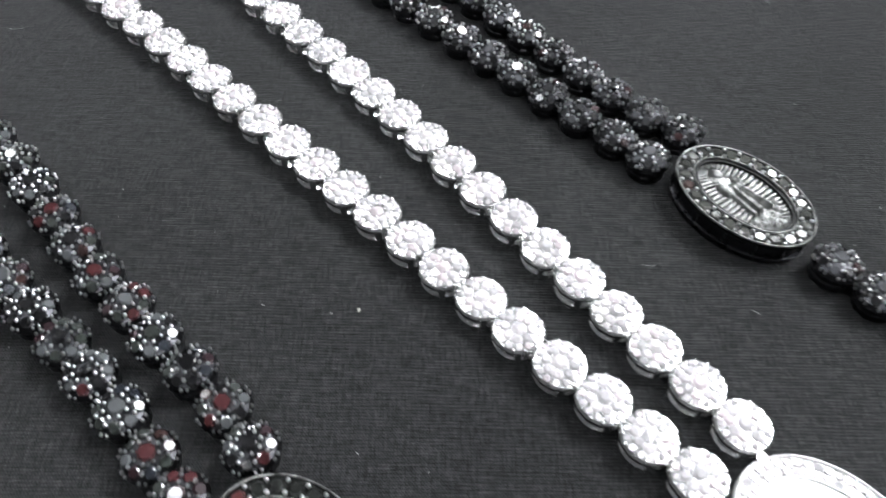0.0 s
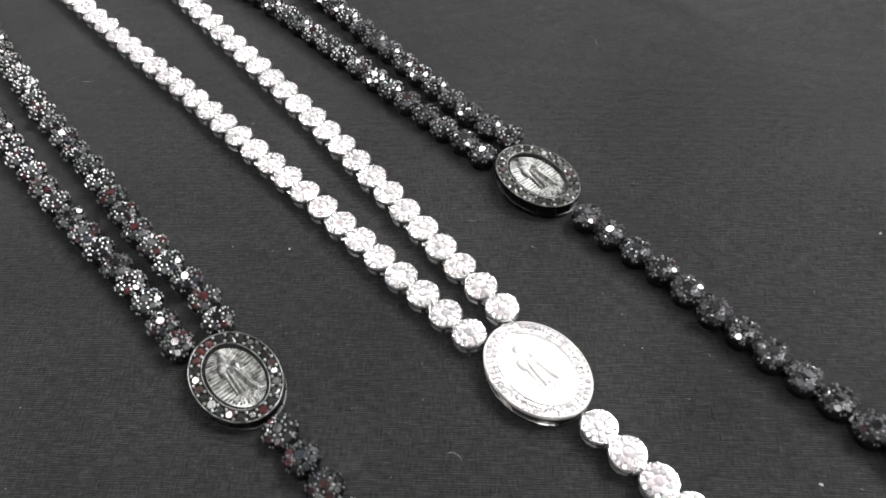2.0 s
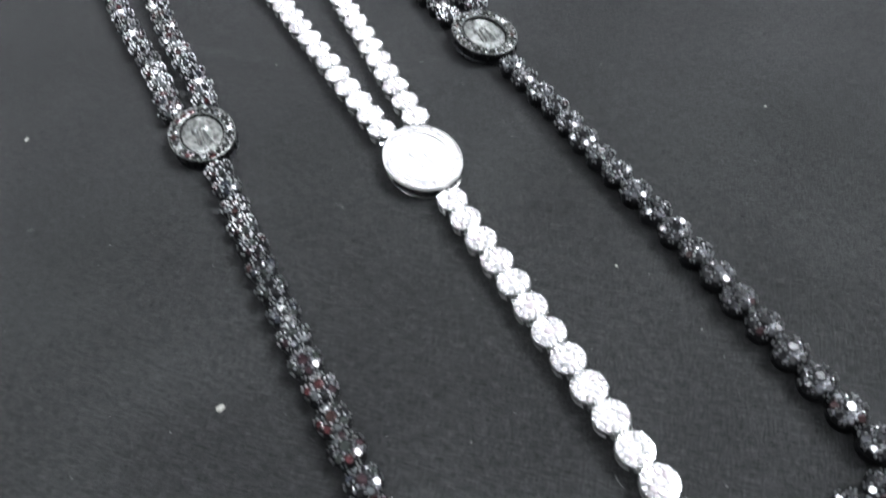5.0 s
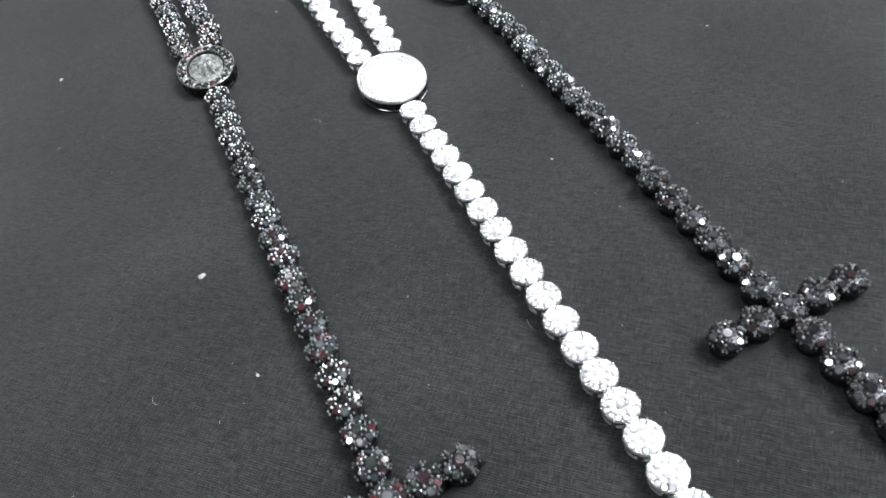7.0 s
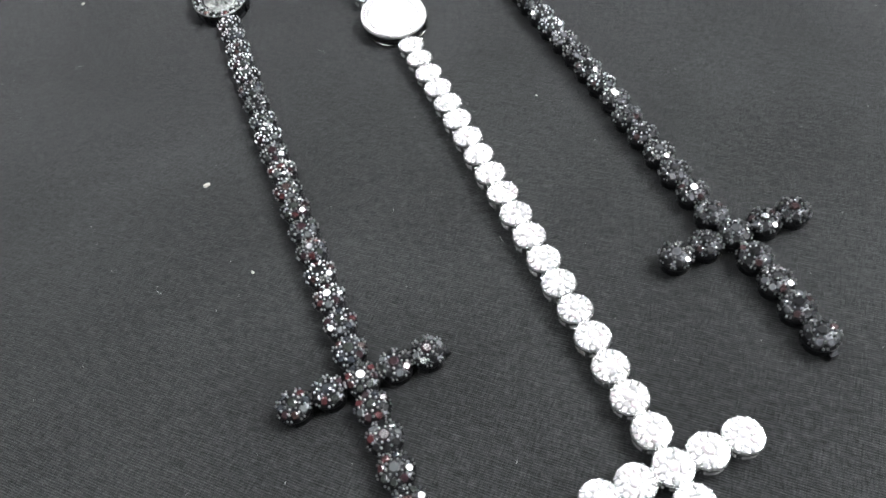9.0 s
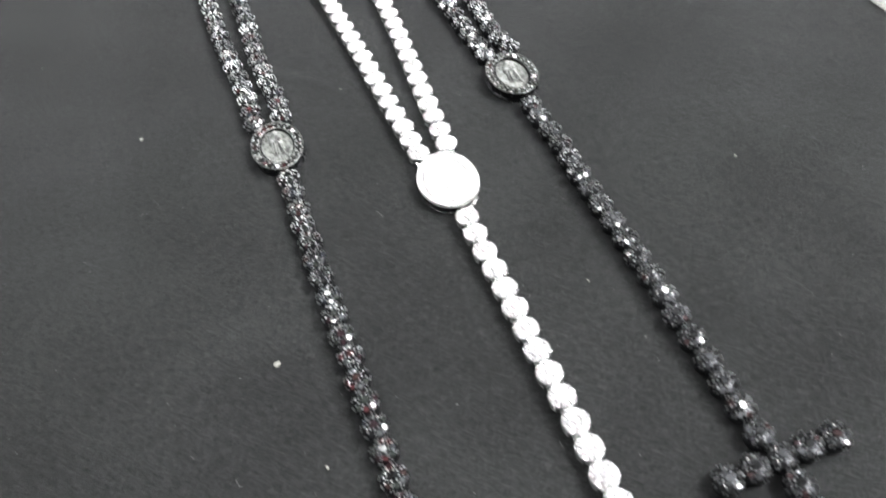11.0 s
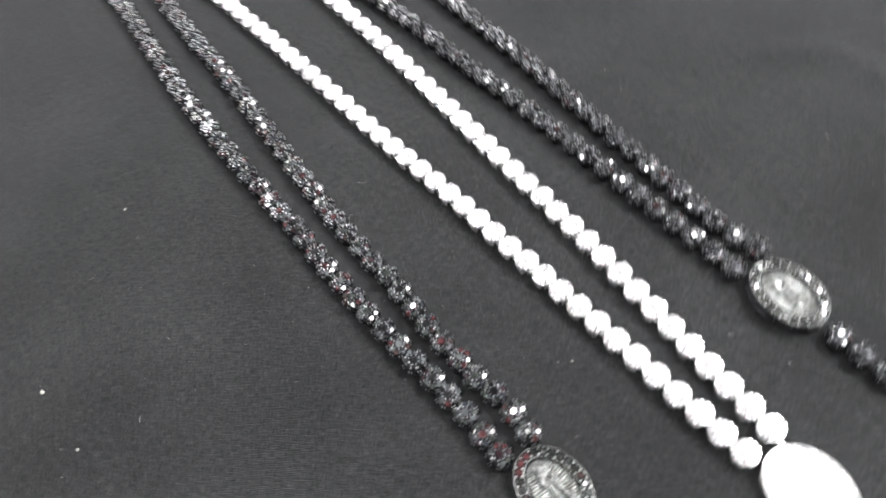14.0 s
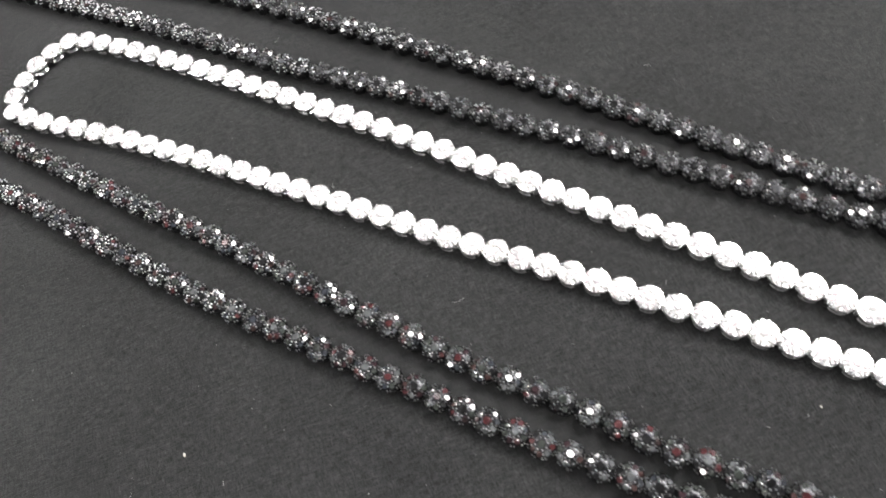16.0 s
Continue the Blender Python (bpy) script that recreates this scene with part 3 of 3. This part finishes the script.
rosary("rosary", RED, "black and dark red stone rosary with pewter oval medal",
       [(0.0085, 0.0529), (-0.0042, 0.0632), (-0.0271, 0.0783), (-0.0497, 0.0946), (-0.0744, 0.1137), (-0.1020, 0.1344), (-0.1330, 0.1592), (-0.1682, 0.1909), (-0.1878, 0.2075), (-0.2165, 0.2317), (-0.2451, 0.2559), (-0.2580, 0.2765), (-0.2495, 0.2791), (-0.2178, 0.2523), (-0.1891, 0.2281), (-0.1498, 0.1945), (-0.1155, 0.1658), (-0.0855, 0.1395), (-0.0591, 0.1161), (-0.0349, 0.0976), (-0.0133, 0.0802), (0.0096, 0.0644), (0.0146, 0.0598)],
       [(0.0357, 0.0383), (0.0526, 0.0248), (0.0761, 0.0069), (0.0977, -0.0093), (0.1170, -0.0236), (0.1366, -0.0384)],
       (0.1423, -0.0422), (0.0230, 0.0479), (0.0231, 0.0173), (GUNMETAL, BRIGHT_PEWTER), RIM_RED, 24, DARK_PEWTER)

rosary("rosary", BLACK, "black stone rosary with dark pewter oval medal and cross",
       [(0.0607, 0.1171), (0.0381, 0.1337), (0.0159, 0.1501), (-0.0005, 0.1623), (-0.0280, 0.1815), (-0.0580, 0.2034), (-0.0916, 0.2264), (-0.1288, 0.2551), (-0.1709, 0.2846), (-0.1954, 0.3019), (-0.2199, 0.3191), (-0.2282, 0.3398), (-0.2108, 0.3426), (-0.1392, 0.2856), (-0.0983, 0.2568), (-0.0712, 0.2362), (-0.0388, 0.2098), (-0.0097, 0.1866), (0.0209, 0.1602), (0.0341, 0.1488), (0.0454, 0.1391), (0.0557, 0.1307), (0.0665, 0.1246)],
       [(0.0872, 0.1009), (0.1065, 0.0866), (0.1199, 0.0754), (0.1412, 0.0592), (0.1621, 0.0424), (0.1856, 0.0238)],
       (0.1917, 0.0208), (0.0746, 0.1111), (0.0231, 0.0174), (GUNMETAL, DARK_PEWTER), RIM_SHEEN, 24, lean=-3.0)


# ---- crumbs, lint and the plastic bag ----
def crumb(x, y, size, seed, mat=CRUMB, label="small cream crumb lying on the black cloth"):
    bm = bmesh.new()
    bmesh.ops.create_icosphere(bm, subdivisions=2, radius=size)
    for v in bm.verts:
        v.co *= 0.8 + 0.45 * noise.noise(v.co / size * 1.3 + Vector((seed, 0, 0)))
        v.co.z *= 0.45
        v.co.x *= 1.5
    low = min(v.co.z for v in bm.verts)
    return tagged(part("crumb", bm, mat, None, m=pose(x, y, cloth_height(x, y) - low - 0.00005, 0, 0, seed * 57)), label=label, category="crumb", group="crumbs on the cloth")


for i, (x, y, s) in enumerate([(0.0741, -0.0146, 0.00075), (-0.0261, 0.0316, 0.0006), (0.1332, 0.0472, 0.0003), (0.1517, 0.1092, 0.0003), (-0.1328, 0.1094, 0.00045), (-0.1276, 0.0444, 0.0006), (-0.1078, 0.0311, 0.0004), (0.0218, 0.0829, 0.00024), (0.1031, -0.0305, 0.0004), (0.0663, 0.2386, 0.00028)]):
    crumb(x, y, s, i + 1)
for i, (x, y, s) in enumerate([(0.1543, 0.0708, 0.0005), (0.1488, 0.0728, 0.0004), (0.1243, 0.1098, 0.0003)]):
    crumb(x, y, s, i + 20, DARK_LINT, "tiny black speck of lint on the cloth")


def lint():
    """Fine dust and short fibres on the cloth."""
    rng = random.Random(5)
    verts, faces = [], []
    for _ in range(900):
        x, y = rng.uniform(-0.22, 0.3), rng.uniform(-0.12, 0.34)
        r, ln, a = rng.uniform(0.00003, 0.00007), rng.uniform(0.00006, 0.0003) * rng.choice((1, 1, 1.6)), rng.uniform(0, math.pi)
        z = cloth_height(x, y) + r * 0.6
        ux, uy = math.cos(a) * ln, math.sin(a) * ln
        o = len(verts)
        verts += [(x - ux, y - uy, z), (x - uy / ln * r, y + ux / ln * r, z), (x + ux, y + uy, z), (x + uy / ln * r, y - ux / ln * r, z), (x, y, z + r), (x, y, z - r)]
        faces += [(o + i, o + (i + 1) % 4, o + 4) for i in range(4)] + [(o + (i + 1) % 4, o + i, o + 5) for i in range(4)]
    for _ in range(40):
        x, y = rng.uniform(-0.15, 0.24), rng.uniform(-0.06, 0.24)
        a, bend, ln, r = rng.uniform(0, 6.28), rng.uniform(-500, 500), rng.uniform(0.0008, 0.003), 0.000035
        o = len(verts)
        for k in range(7):
            sx, sy = x + math.cos(a) * ln * k / 6, y + math.sin(a) * ln * k / 6
            z = cloth_height(sx, sy) + 0.00008
            nx, ny = -math.sin(a) * r, math.cos(a) * r
            verts += [(sx + nx, sy + ny, z), (sx, sy, z + r), (sx - nx, sy - ny, z)]
            a += bend * ln / 6
        for k in range(6):
            q = o + 3 * k
            faces += [(q, q + 3, q + 4, q + 1), (q + 1, q + 4, q + 5, q + 2)]
    me = bpy.data.meshes.new("lint")
    me.from_pydata(verts, [], faces)
    me.materials.append(LINT)
    tagged(put("lint", me), label="fine pale dust and lint on the black cloth", category="lint", kind="stuff")


lint()


def plastic_bag():
    """A crumpled bag of milky film: two layers with a rolled edge, lying on the cloth."""
    edge = spline([(0.2640, 0.1040), (0.2240, 0.1100), (0.2070, 0.1200), (0.2000, 0.1236), (0.1988, 0.1268), (0.2004, 0.1335), (0.2040, 0.1430), (0.2080, 0.1600), (0.1880, 0.1840), (0.1540, 0.2130),
                   (0.1430, 0.2274), (0.1340, 0.2368), (0.1305, 0.2420), (0.1268, 0.2500), (0.1322, 0.2507), (0.1380, 0.2550), (0.1600, 0.2620), (0.2000, 0.2750), (0.2640, 0.2850)], 8)
    mid = Vector((0.27, 0.19))
    root = tagged(new("plastic_bag"), label="crumpled milky clear plastic bag lying on the cloth", category="bag")
    steps = 14
    for name, lift in (("lower_film", 0.0), ("upper_film", 1.0)):
        bm = bmesh.new()
        rows = []
        for p in edge:
            row = []
            for s in range(steps + 1):
                f = s / steps
                q = p.lerp(mid, f)
                puff = math.sin(min(1, f * 1.3) * math.pi / 2)
                z = cloth_height(q.x, q.y) + 0.0006 + lift * (0.0008 + 0.0045 * puff * f + 0.005 * puff * f * noise.noise(Vector((q.x * 45, q.y * 45, 2.0))) + 0.0012 * noise.noise(Vector((q.x * 170, q.y * 170, 7.0))))
                row.append(bm.verts.new((q.x, q.y, z)))
            rows.append(row)
        for r1, r2 in zip(rows, rows[1:]):
            for s in range(steps):
                bm.faces.new((r1[s], r2[s], r2[s + 1], r1[s + 1]))
        ob = part(name, bm, PLASTIC, root, smooth=True)
        sol = ob.modifiers.new("thickness", "SOLIDIFY")
        sol.thickness = 0.0002
    bm = bmesh.new()
    rings = []
    for i, p in enumerate(edge):
        d = (edge[min(i + 1, len(edge) - 1)] - edge[max(i - 1, 0)]).normalized()
        side = Vector((-d.y, d.x))
        z = cloth_height(p.x, p.y) + 0.0012
        rings.append([bm.verts.new((p.x + side.x * 0.0010 * math.cos(t), p.y + side.y * 0.0010 * math.cos(t), z + 0.0006 * math.sin(t))) for t in [2 * math.pi * k / 8 for k in range(8)]])
    for p, q in zip(rings, rings[1:]):
        for k in range(8):
            j = (k + 1) % 8
            bm.faces.new((p[k], p[j], q[j], q[k]))
    part("rolled_edge", bm, PLASTIC, root, smooth=True)


plastic_bag()
